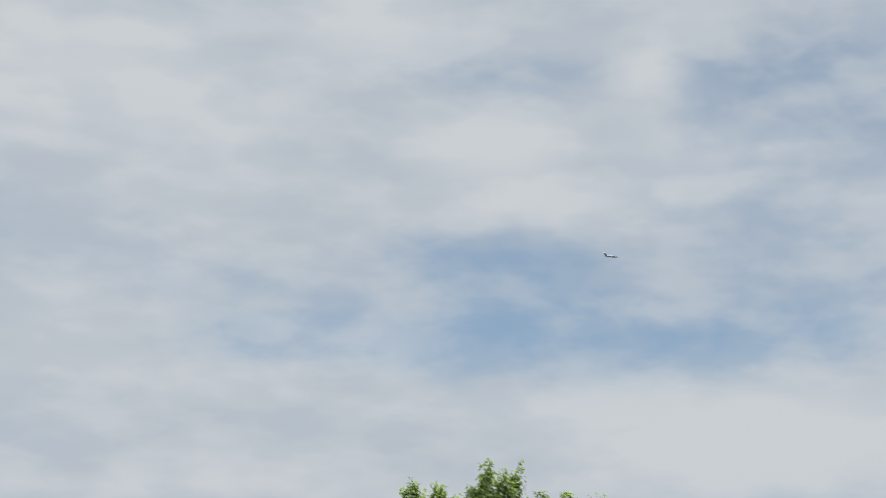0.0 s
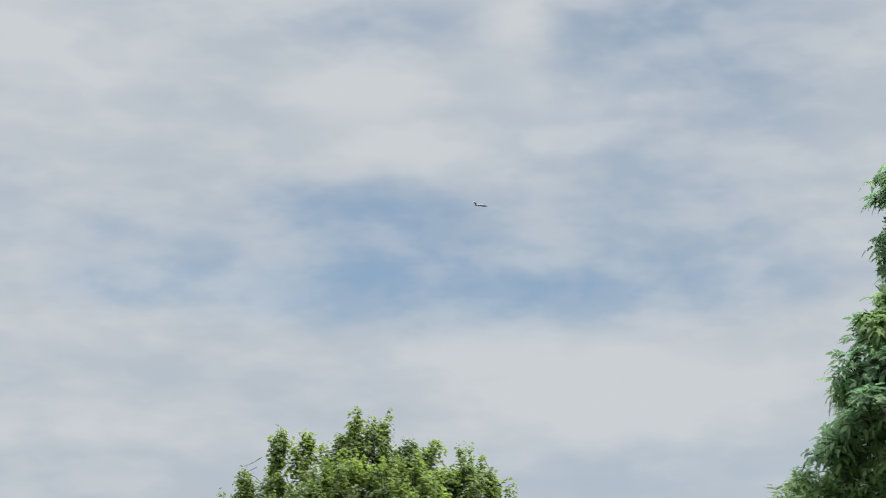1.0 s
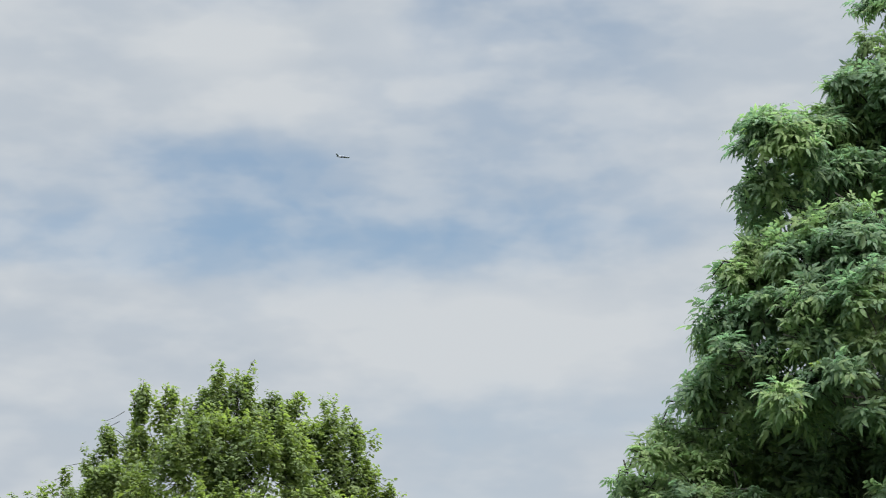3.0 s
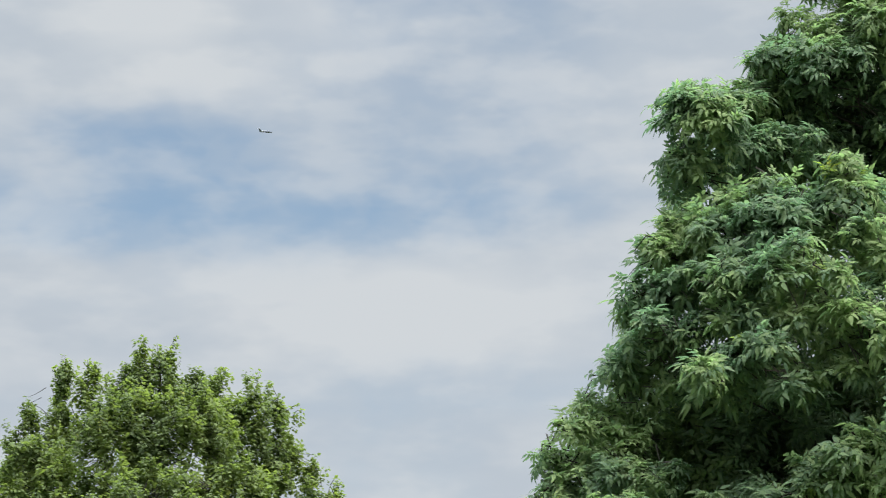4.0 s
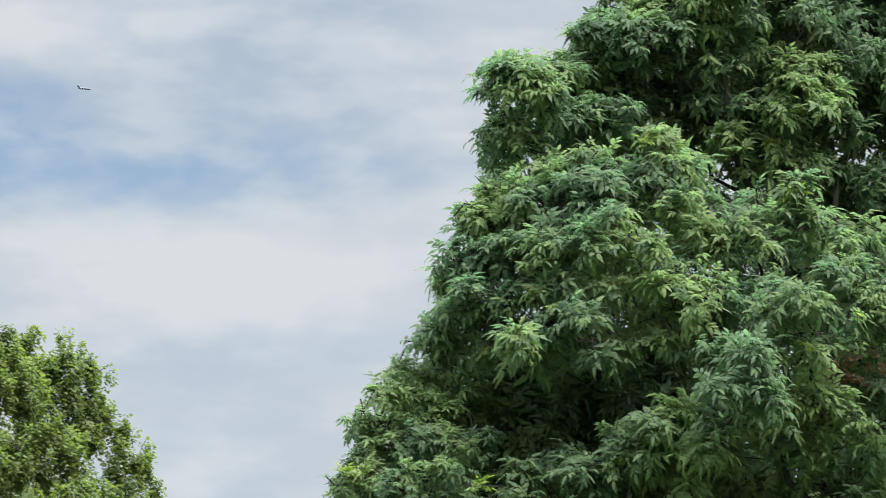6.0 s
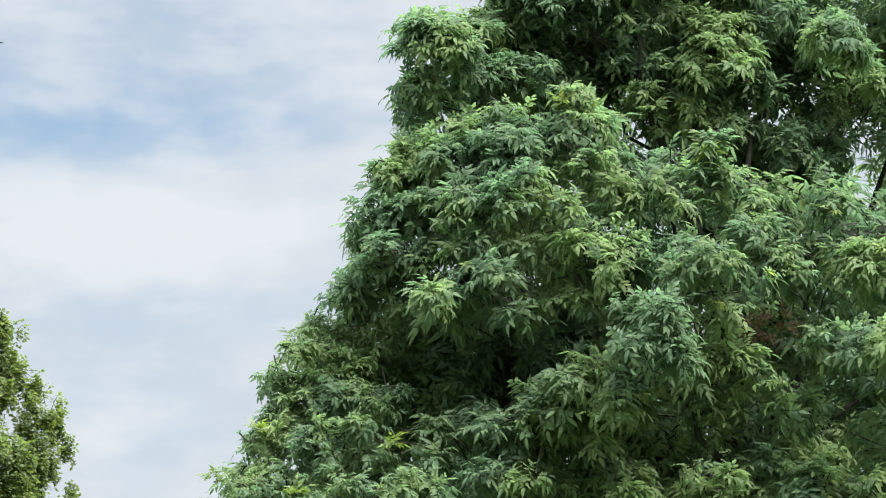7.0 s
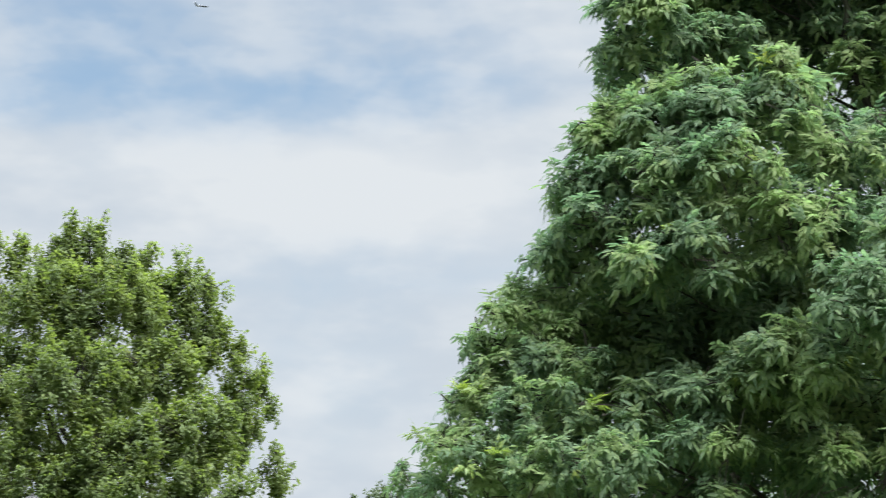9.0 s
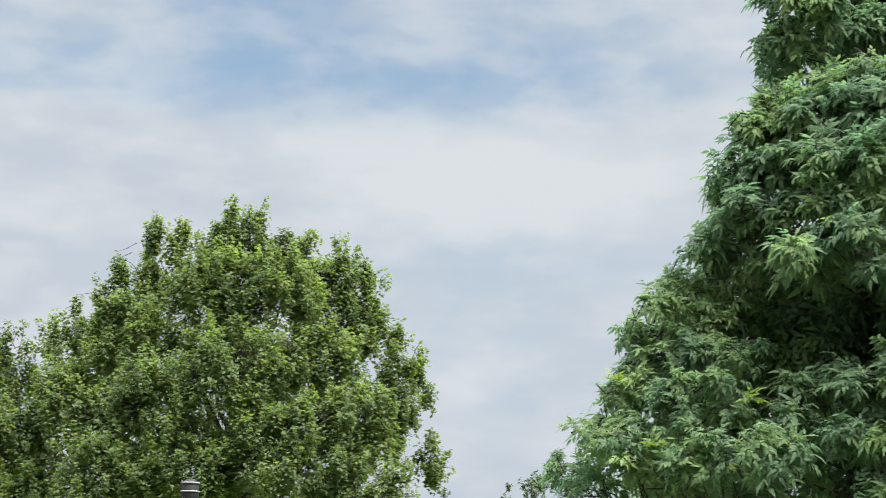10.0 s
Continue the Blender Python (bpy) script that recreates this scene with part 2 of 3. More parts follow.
def scatter_boughs(boughs, per_area, rng, flat=0.85, inner=0.25, low=-0.55):
    """Tips of shoots on the outside of round boughs (x, y, z, radius): place, and the way each points."""
    places, ways = [], []
    for x, y, z, r in boughs:
        count = max(6, int(per_area * 4 * np.pi * r * r))
        d = unit(rng.normal(size=(count * 3, 3)))
        d = d[d[:, 2] > low + rng.uniform(-0.25, 0.25, len(d))][:count]
        depth = np.where(rng.random(len(d)) < inner, rng.uniform(0.35, 0.8, len(d)), rng.uniform(0.85, 1.08, len(d)))
        lump = np.array([noise.noise(Vector(v) * 1.7 + Vector((x, y, z)) * 3.1) for v in d])
        depth = depth * (1.0 + 0.35 * lump)
        places.append(np.array((x, y, z)) + d * (r * depth)[:, None] * np.array((1, 1, flat)))
        ways.append(d)
    return np.vstack(places), np.vstack(ways)


def tuft_boughs(boughs, tufts, shoots, dome, rng, flat=0.85, low=-0.3, dome_flat=0.65, reach=(0.75, 1.12), back=2.0):
    """Shoots in domed tufts on the outside of round boughs: place, and the way each points."""
    places, ways = [], []
    for x, y, z, r in boughs:
        inner = max(0.05, r - dome * 0.8)
        count = max(3, int(tufts * 4 * np.pi * r * r))
        d = unit(rng.normal(size=(count * 4, 3)))
        d = d[d[:, 2] > low + rng.uniform(-0.35, 0.2, len(d))][:count]
        d = d[d[:, 1] < back]
        mid = np.array((x, y, z)) + d * (inner * rng.uniform(*reach, len(d)))[:, None] * np.array((1, 1, flat))
        for m, w in zip(mid, d):
            size = dome * rng.uniform(0.7, 1.2)
            k = rng.integers(max(2, int(shoots - 2)), int(shoots + 3))
            e = unit(rng.normal(size=(k, 3)) + w * 0.5 + np.array((0, 0, 0.9)))
            places.append(m + e * size * rng.uniform(0.6, 1.0, (k, 1)) * np.array((1, 1, dome_flat)))
            ways.append(unit(e + 0.4 * w))
    return np.vstack(places), np.vstack(ways)


def clothe_lobes(lobes, hollows, spacing, shoots, dome, rng, dome_flat=0.75):
    """Domed tufts of shoots over the outside of large lobes, where no other lobe covers them: place, and the way each points."""
    mids, outs = [], []
    for i, row in enumerate(lobes):
        c, half = np.array(row[:3]), np.array(row[3:])
        count = int(2.6 * np.pi * (half[0] * half[2] + half[1] * half[2] + half[0] * half[1]) / 3 / spacing ** 2 * 1.6)
        d = unit(rng.normal(size=(count, 3)))
        d = d[(d[:, 1] < 0.35) & (d[:, 2] > -0.85)]
        lump = np.array([noise.noise(Vector(v * half) * 1.9 + Vector(c)) for v in d])
        p = c + d * half * (1.0 + 0.16 * lump + rng.uniform(-0.06, 0.05, len(d)))[:, None]
        free = np.ones(len(p), bool)
        for j, other in enumerate(lobes):
            if j != i:
                free &= (((p - other[:3]) / np.array(other[3:])) ** 2).sum(1) > 0.80
        for x, y, z, r in hollows:
            free &= ((p - (x, y, z)) ** 2 / (r * r, 0.36, r * r)).sum(1) > 1.0
        for q, w in zip(p[free], unit(d / half)[free]):
            if not mids or ((np.array(mids) - q) ** 2).sum(1).min() > (spacing * 0.72) ** 2:
                mids.append(q)
                outs.append(w)
    places, ways = [], []
    for m, w in zip(mids, outs):
        size = dome * rng.uniform(0.7, 1.25)
        k = rng.integers(max(2, int(shoots - 2)), int(shoots + 3))
        e = unit(rng.normal(size=(k, 3)) + w * 0.5 + np.array((0, 0, 0.9)))
        places.append(m + e * size * rng.uniform(0.6, 1.0, (k, 1)) * np.array((1, 1, dome_flat)))
        ways.append(unit(e + 0.4 * w))
    return np.vstack(places), np.vstack(ways)


def leaf_poses(places, ways, per_shoot, rng, up_pull, spread, along, size):
    """Leaves round each shoot's tip: place, sideways, ahead, up and size of each."""
    axis = unit(ways + np.array((0, 0, up_pull)) + rng.normal(0, 0.25, ways.shape))
    axis = np.repeat(axis, per_shoot, axis=0)
    tips = np.repeat(places, per_shoot, axis=0)
    a = unit(np.cross(axis, rng.normal(size=axis.shape)))
    tilt = np.radians(rng.uniform(*spread, len(axis)))[:, None]
    ahead = unit(axis * np.cos(tilt) + a * np.sin(tilt))
    up = axis + np.array((0, 0, 0.3)) + rng.normal(0, 0.3, axis.shape)
    side = unit(np.cross(ahead, up))
    up = np.cross(side, ahead)
    start = tips - axis * rng.uniform(0, along, len(axis))[:, None]
    return start, side, ahead, up, rng.uniform(*size, len(axis))


def leaf_mesh(name, poses, shapes, mat, rng):
    """All the leaves in one mesh."""
    start, side, ahead, up, size = poses
    pick = rng.integers(0, len(shapes), len(start))
    verts, tris, base = [], [], 0
    for k, (v, f) in enumerate(shapes):
        i = np.flatnonzero(pick == k)
        s = size[i][:, None, None]
        w = start[i][:, None] + s * (v[None, :, :1] * side[i][:, None] + v[None, :, 1:2] * ahead[i][:, None] + v[None, :, 2:] * up[i][:, None])
        verts.append(w.reshape(-1, 3))
        tris.append((f[None] + (np.arange(len(i)) * len(v))[:, None, None] + base).reshape(-1, 3))
        base += len(i) * len(v)
    return mesh_from(name, np.vstack(verts), np.vstack(tris), mat)


def take(poses, keep):
    return tuple(a[keep] for a in poses)


def twig_mesh(name, places, boughs, mat, rng, radius):
    """Thin twigwork from the middle of each bough to its shoots."""
    centres = np.array([b[:3] for b in boughs])
    verts, tris, base = [], [], 0
    for p in places:
        c = centres[np.argmin(((centres - p) ** 2).sum(1))]
        v, f = tube([c + (p - c) * 0.5 + rng.normal(0, 0.06, 3), c + (p - c) * 0.75 + rng.normal(0, 0.02, 3), p], [radius, radius * 0.7, radius * 0.35], 3)
        verts.append(v)
        tris.append(f + base)
        base += len(v)
    return mesh_from(name, np.vstack(verts), np.vstack(tris), mat)


# ---------------------------------------------------------------- ground
def build_ground():
    bm = bmesh.new()
    rings = [0, 3, 8, 15, 25, 40, 70, 120, 250, 600, 1500, 4500]
    rows = []
    for r in rings:
        row = []
        for k in range(48 if r else 1):
            a = 2 * math.pi * k / 48
            x, y = r * math.cos(a), r * math.sin(a)
            row.append(bm.verts.new((x, y, 0.06 * noise.noise((x * 0.09, y * 0.09, 0)) if 0 < r < 600 else 0.0)))
        rows.append(row)
    for k in range(48):
        bm.faces.new((rows[0][0], rows[1][k], rows[1][(k + 1) % 48]))
    for a, b in zip(rows[1:], rows[2:]):
        for k in range(48):
            j = (k + 1) % 48
            bm.faces.new((a[k], b[k], b[j], a[j]))
    ob = part("ground", bm, GRASS, None)
    return tagged(ob, "mown green grass ground with dry patches", "ground", kind="structure")


build_ground()


# ---------------------------------------------------------------- the ash tree
# boughs of the side that faces the path: place and radius
UPPER_BOUGHS = [
    (2.18, 15.90, 6.77, 0.23),
    (2.03, 15.90, 6.57, 0.20),
    (1.59, 15.40, 6.27, 0.32),
    (1.43, 15.50, 5.95, 0.24),
    (2.52, 15.80, 6.72, 0.34),
    (2.95, 15.90, 7.03, 0.43),
    (2.95, 16.20, 7.60, 0.42),
    (3.36, 16.30, 7.70, 0.48),
    (2.28, 16.40, 6.45, 0.39),
    (2.77, 16.50, 6.47, 0.37),
    (1.91, 16.20, 6.09, 0.32),
    (2.10, 15.60, 6.06, 0.28),
]
SHOULDER_BOUGHS = [
    (3.54, 15.90, 5.93, 0.24),
    (3.62, 15.90, 6.56, 0.28),
    (3.31, 15.90, 5.99, 0.32),
    (3.63, 15.80, 6.23, 0.35),
    (3.79, 16.00, 5.86, 0.28),
    (4.36, 15.20, 6.28, 0.28),
    (4.40, 16.40, 6.68, 0.37),
    (4.21, 16.00, 5.69, 0.24),
    (4.90, 15.80, 6.12, 0.24),
    (4.15, 16.50, 5.38, 0.25),
]
APEX_BOUGHS = [
    (1.26, 15.30, 5.45, 0.16),
    (1.13, 15.20, 5.27, 0.15),
    (1.42, 15.30, 5.49, 0.17),
    (2.47, 14.90, 5.52, 0.23),
    (2.33, 14.80, 5.30, 0.28),
    (1.97, 14.90, 5.43, 0.22),
    (1.90, 14.70, 5.13, 0.31),
    (1.56, 15.00, 5.29, 0.29),
    (1.26, 15.20, 5.20, 0.23),
    (1.17, 15.10, 4.92, 0.28),
    (2.66, 14.60, 5.09, 0.24),
    (2.07, 14.40, 4.90, 0.34),
    (1.51, 14.70, 4.83, 0.33),
    (1.15, 15.00, 4.59, 0.28),
    (1.00, 15.20, 4.40, 0.21),
]
SPREAD_BOUGHS = [
    (0.88, 15.10, 4.38, 0.19),
    (0.71, 15.20, 4.24, 0.17),
    (1.06, 15.30, 3.93, 0.23),
    (0.84, 15.40, 3.63, 0.23),
    (1.22, 15.40, 3.48, 0.27),
    (0.71, 15.20, 4.16, 0.26),
    (0.58, 15.20, 3.83, 0.24),
    (0.93, 15.00, 3.77, 0.30),
    (0.34, 15.10, 3.45, 0.17),
    (0.12, 15.10, 3.18, 0.16),
    (0.43, 14.70, 3.04, 0.29),
    (0.83, 14.60, 3.31, 0.31),
    (1.15, 14.10, 2.93, 0.33),
    (0.74, 14.40, 2.89, 0.32),
    (0.05, 15.00, 2.93, 0.19),
    (0.50, 15.15, 3.63, 0.17),
    (0.56, 15.10, 4.03, 0.17),
]
FRONT_BOUGHS = [
    (1.39, 14.30, 4.22, 0.25),
    (1.81, 14.40, 4.35, 0.26),
    (1.18, 14.80, 4.61, 0.24),
    (2.50, 14.30, 4.48, 0.32),
    (2.72, 13.80, 3.99, 0.33),
    (2.77, 13.70, 3.76, 0.24),
    (3.12, 14.10, 4.45, 0.30),
    (3.27, 14.50, 5.07, 0.22),
    (3.43, 14.40, 4.78, 0.27),
    (3.65, 14.40, 4.55, 0.21),
    (2.26, 14.30, 3.71, 0.28),
    (2.12, 14.40, 3.50, 0.27),
    (2.53, 14.20, 3.55, 0.25),
    (1.92, 14.60, 3.16, 0.33),
]
LOW_BOUGHS = [
    (4.11, 14.40, 4.73, 0.20),
    (4.23, 14.20, 4.44, 0.26),
    (4.16, 13.80, 3.86, 0.31),
    (3.85, 14.10, 3.98, 0.21),
    (3.38, 14.20, 3.73, 0.26),
    (3.73, 14.30, 3.57, 0.21),
    (3.28, 14.80, 3.56, 0.22),
    (3.06, 14.20, 2.97, 0.28),
    (3.83, 14.20, 2.97, 0.30),
    (4.34, 14.60, 3.46, 0.25),
    (2.64, 14.50, 3.04, 0.31),
    (3.81, 15.60, 4.35, 0.23),
    (4.24, 14.10, 2.93, 0.28),
    (3.60, 14.80, 3.31, 0.19),
    (3.51, 14.50, 2.96, 0.22),
]
LIMB_LINES = [
    ((4.80, 16.60, 4.74), (5.15, 16.60, 5.83)),
    ((3.96, 15.90, 4.86), (3.89, 15.90, 5.83)),
    ((3.48, 14.90, 3.13), (3.10, 14.60, 3.57)),
    ((3.74, 15.20, 3.38), (3.86, 15.40, 3.87)),
    ((3.12, 15.90, 5.99), (3.10, 15.90, 6.64)),
]
# large lobes of the crown, one round form over the next: place and half-axes
CROWN_LOBES = [
    (1.51, 15.30, 2.25, 1.25, 0.80, 0.95),
    (2.21, 15.40, 4.32, 1.20, 1.05, 1.39),
    (3.20, 15.10, 4.26, 0.77, 1.00, 1.07),
    (4.61, 15.00, 3.82, 0.71, 0.90, 1.08),
    (1.21, 15.30, 2.93, 0.97, 0.80, 1.18),
    (2.36, 15.10, 2.83, 1.12, 0.90, 1.01),
    (3.71, 15.10, 2.87, 1.01, 0.85, 0.86),
    (1.63, 15.80, 6.18, 0.36, 0.45, 0.42),
    (3.13, 16.50, 7.03, 0.92, 0.80, 0.93),
    (4.06, 16.50, 6.35, 0.82, 0.70, 0.86),
    (4.07, 16.80, 8.48, 1.21, 1.00, 1.08),
]
# hollows between the lobes, where the dark inside shows: place and radius
HOLLOWS = [
    (2.92, 15.60, 5.84, 0.23),
    (2.21, 15.50, 5.80, 0.17),
    (3.12, 15.50, 5.57, 0.16),
    (3.63, 14.60, 3.83, 0.15),
    (3.62, 14.50, 4.08, 0.2),
    (1.69, 14.70, 3.89, 0.31),
    (1.47, 14.80, 3.74, 0.20),
    (2.04, 14.70, 3.95, 0.27),
    (2.99, 14.40, 3.38, 0.27),
    (3.15, 14.40, 3.25, 0.18),
    (3.79, 14.70, 4.02, 0.18),
    (3.83, 14.70, 4.38, 0.18),
    (3.85, 14.90, 4.70, 0.17),
    (4.12, 14.50, 3.56, 0.23),
    (1.50, 14.80, 3.00, 0.20),
    (1.18, 14.90, 3.94, 0.15),
    (2.47, 14.40, 4.02, 0.12),
    (2.76, 14.50, 3.37, 0.18),
    (4.03, 14.50, 3.22, 0.18),
    (1.95, 14.60, 4.84, 0.11),
    (2.67, 14.40, 4.64, 0.10),
]
YOUNG_TIPS = [
    (0.29, 14.90, 3.50),
    (0.42, 14.85, 3.50),
    (1.12, 14.20, 3.32),
    (0.01, 15.00, 3.21),
    (0.54, 14.35, 3.04),
    (0.32, 14.40, 2.96),
    (2.33, 14.75, 5.71),
    (2.50, 14.80, 5.68),
    (3.24, 14.40, 5.27),
    (4.04, 14.30, 4.88),
    (4.28, 14.00, 4.57),
]


def build_ash():
    rng = np.random.default_rng(7)
    base = np.array((3.75, 16.4, 0.0))
    tree = tagged(new("ash_tree"), "dense dark green ash tree with drooping feathered leaves, standing in grass", "tree")
    tree.location = base
    points = [(2.42, 14.88, 5.74, 0.13), (3.24, 14.5, 5.29, 0.12), (4.08, 14.4, 4.93, 0.11), (1.96, 14.9, 5.62, 0.11)]   # upright leaders
    front = points + UPPER_BOUGHS + SHOULDER_BOUGHS + APEX_BOUGHS + SPREAD_BOUGHS + FRONT_BOUGHS + LOW_BOUGHS
    # the far side and the top of the crown, which closes it
    rear = []
    for k in range(46):
        a, h = rng.uniform(-0.1, np.pi + 0.1), rng.uniform(2.6, 9.0)
        reach = 2.9 * math.sqrt(max(0.05, 1 - ((h - 4.6) / 4.8) ** 2))
        rear.append((base[0] + 0.3 + math.cos(a) * reach * 0.85, base[1] + 0.6 + math.sin(a) * reach, h, rng.uniform(0.4, 0.6)))
    rear = [b for b in rear if b[0] > 0.9 + 0.55 * max(0, b[2] - 3.5)]
    side = [(5.4 + rng.uniform(-0.3, 0.8), 16.6 + rng.uniform(-0.5, 1.3), h, 0.5) for h in np.linspace(2.6, 8.0, 14)]
    crown_top = [(4.2 + rng.uniform(-0.9, 1.2), 16.4 + rng.uniform(-0.8, 0.8), h, 0.5) for h in np.linspace(7.9, 9.4, 10)]
    shapes = [compound_leaf(rng, 2, 0.09) for _ in range(4)] + [compound_leaf(rng, 3, 0.11) for _ in range(4)]
    coarse = [compound_leaf(rng, 2, 0.09, plain=True) for _ in range(4)]

    upper = UPPER_BOUGHS + SHOULDER_BOUGHS
    p0, w0 = tuft_boughs(upper, 6, 7, 0.14, rng, dome_flat=0.75, reach=(0.6, 1.35), back=0.35)
    places, ways = tuft_boughs(front, 8.5, 7, 0.14, rng, dome_flat=0.75, reach=(0.6, 1.35), back=0.35)
    p1, w1 = clothe_lobes(CROWN_LOBES, HOLLOWS, 0.235, 9, 0.15, rng)
    places, ways = np.vstack([places, p0, p1]), np.vstack([ways, w0, w1])
    open_air = np.ones(len(places), bool)
    for x, y, z, r in HOLLOWS:
        open_air &= ((places - (x, y, z)) ** 2 / (r * r * 0.8, 0.36, r * r * 0.8)).sum(1) > 1.0
    places, ways = places[open_air], ways[open_air]
    poses = leaf_poses(places - base, ways, 6, rng, 0.6, (40, 105), 0.07, (0.65, 1.08))
    # smaller leaves on the low spreading boughs
    poses = poses[:4] + (poses[4] * np.where((places[:, 0] < 1.3) & (places[:, 2] < 4.3), 0.8, 1.0).repeat(6),)
    # the leaves on the camera's side, at the height of the front boughs, are single parts
    near = np.flatnonzero((poses[0][:, 1] < -2.35) & (poses[0][:, 2] > 3.4) & (poses[0][:, 2] < 4.6))[:300]
    rest = np.setdiff1d(np.arange(len(poses[0])), near)
    crown = part("crown", leaf_mesh("ash_crown", take(poses, rest), shapes, ASH_LEAF, rng), None, tree)
    tagged(crown, kind="stuff")

    # the dark inside of the crown, behind the front boughs
    inside = []
    for x, y, z, r in front:
        k = (y + 0.6) / y
        inside.append((x * k + (0.10 if x < 2.5 else 0.0), y + 0.6, 1.6 + (z - 1.6) * k - 0.05, r))
    edge_z, edge_x = (2.4, 3.0, 4.2, 5.0, 5.8, 6.4, 7.2, 8.2), (0.1, 0.35, 0.95, 1.45, 1.75, 1.95, 2.6, 3.1)
    filler = [(1.32, 15.9, 4.10, 0.32), (1.58, 15.9, 3.94, 0.32), (2.57, 15.9, 4.50, 0.36), (2.76, 15.9, 4.27, 0.36), (2.35, 15.9, 4.15, 0.36), (1.7, 15.5, 3.85, 0.42), (2.05, 15.5, 4.1, 0.42), (2.3, 15.6, 3.75, 0.42), (1.55, 15.7, 4.2, 0.36), (2.0, 15.5, 3.5, 0.42), (1.75, 15.9, 4.4, 0.4),
              (3.05, 15.6, 3.45, 0.42), (2.7, 15.6, 3.1, 0.42), (3.5, 15.7, 3.0, 0.4)]
    inside += filler
    deep = list(filler)
    for z in np.arange(2.5, 8.4, 0.38):
        for x in np.arange(np.interp(z, edge_z, edge_x) + 0.42, 5.6, 0.46):
            deep.append((x + rng.uniform(-0.1, 0.1), 16.6 + rng.uniform(-0.5, 0.7), z + rng.uniform(-0.1, 0.1), 0.40))

    def thin(bough):
        # the crown lets the sky through here
        sx, sz = bough[0] / bough[1], (bough[2] - 1.6) / bough[1]
        return 0.270 < sx < 0.32 and 0.215 < sz < 0.288

    back = [b[:3] + (rng.uniform(0.28, 0.36),) if thin(b) else b for b in inside + side + crown_top + rear]
    deep = [b[:3] + (0.24,) if thin(b) else b for b in deep]
    p4, w4 = scatter_boughs(deep, 18, rng, inner=0.5)
    f4 = leaf_poses(p4 - base, w4, 9, rng, 0.6, (30, 95), 0.22, (0.95, 1.25))
    tagged(part("inner_crown", leaf_mesh("ash_inner_crown", f4, coarse, ASH_LEAF, rng), None, tree), kind="stuff")
    p2, w2 = scatter_boughs(back, 14, rng, inner=0.5)
    f2 = leaf_poses(p2 - base, w2, 5, rng, 0.6, (30, 95), 0.14, (1.1, 1.6))
    tagged(part("rear_crown", leaf_mesh("ash_rear_crown", f2, coarse, ASH_LEAF, rng), None, tree), kind="stuff")

    # pale young shoots at some tips
    for tip in YOUNG_TIPS:
        f5 = leaf_poses(np.array([tip]) - base, rng.normal(0, 0.3, (1, 3)), 11, rng, 1.2, (15, 80), 0.02, (0.55, 0.9))
        part("young_shoot", leaf_mesh("ash_young_shoot", f5, coarse, YOUNG_LEAF, rng), None, tree, "pale yellow-green young shoot")

    # a dead spray inside the crown
    p3 = np.array((3.68, 14.75, 4.16)) + rng.normal(0, 0.07, (7, 3))
    f3 = leaf_poses(p3 - base, rng.normal(0, 0.6, (7, 3)), 6, rng, -0.4, (30, 110), 0.08, (0.8, 1.1))
    tagged(part("dead_spray", leaf_mesh("ash_dead_spray", f3, coarse, DRY_LEAF, rng), None, tree, "withered brown leaves"), "withered brown leaves", kind="stuff")

    # trunk and limbs
    spine = np.array([(0, 0, -0.1), (0.02, 0.0, 1.0), (0.05, -0.05, 2.2), (0.1, -0.1, 3.6), (0.02, -0.05, 5.2), (0.1, 0.0, 7.0), (0.2, 0.0, 8.6)])
    v, f = tube(spine, [0.24, 0.19, 0.16, 0.14, 0.10, 0.06, 0.02], 12)
    part("trunk", mesh_from("ash_trunk", v, f, BARK, True), None, tree, "dark fissured grey-brown trunk")
    for x, y, z, r in front[::4] + (rear + crown_top)[::3]:
        end = np.array((x, y, z)) - base
        h = max(1.4, end[2] - 0.55 * np.linalg.norm(end[:2]) - 0.3)
        start = np.array([np.interp(h, spine[:, 2], spine[:, k]) for k in range(3)])
        line = bent_line(start, start + (end - start) * 0.85, rng, 7, 0.10, 0.12)
        thick = 0.010 + 0.006 * np.linalg.norm(end - start)
        v, f = tube(line, np.linspace(thick, 0.004, 7), 7)
        part("limb", mesh_from("ash_limb", v, f, BARK, True), None, tree)
    # limbs that show in the gaps of the crown
    for a, z in LIMB_LINES:
        a, z = np.array(a) - base, np.array(z) - base
        h = max(1.3, a[2] - 0.9 - 0.5 * np.linalg.norm(a[:2]))
        root = np.array([np.interp(h, spine[:, 2], spine[:, k]) for k in range(3)])
        line = np.vstack([root + (a - root) * s for s in (0, 0.35, 0.7)] + [a + (z - a) * s for s in (0, 0.35, 0.7, 1.0, 1.3)])
        line[1:-1] += rng.normal(0, 0.02, (len(line) - 2, 3))
        v, f = tube(line, np.linspace(0.045, 0.014, len(line)), 8)
        part("limb", mesh_from("ash_limb", v, f, BARK, True), None, tree)
    twigwork = twig_mesh("ash_twigwork", (places - base)[::2], [(b[0] - base[0], b[1] - base[1], b[2]) for b in front], BARK, rng, 0.006)
    tagged(part("twigwork", twigwork, None, tree), kind="stuff")

    # single leaves
    meshes = [mesh_from("ash_leaf", v, f, ASH_LEAF) for v, f in shapes]
    start, lside, ahead, up, size = take(poses, near)
    for i in range(len(near)):
        ob = new("leaf", meshes[i % len(meshes)])
        ob.parent = tree
        m = Matrix((Vector(lside[i]), Vector(ahead[i]), Vector(up[i]))).transposed().to_4x4()
        ob.matrix_basis = Matrix.Translation(start[i]) @ m @ Matrix.Scale(float(size[i]), 4)
    return tree


build_ash()


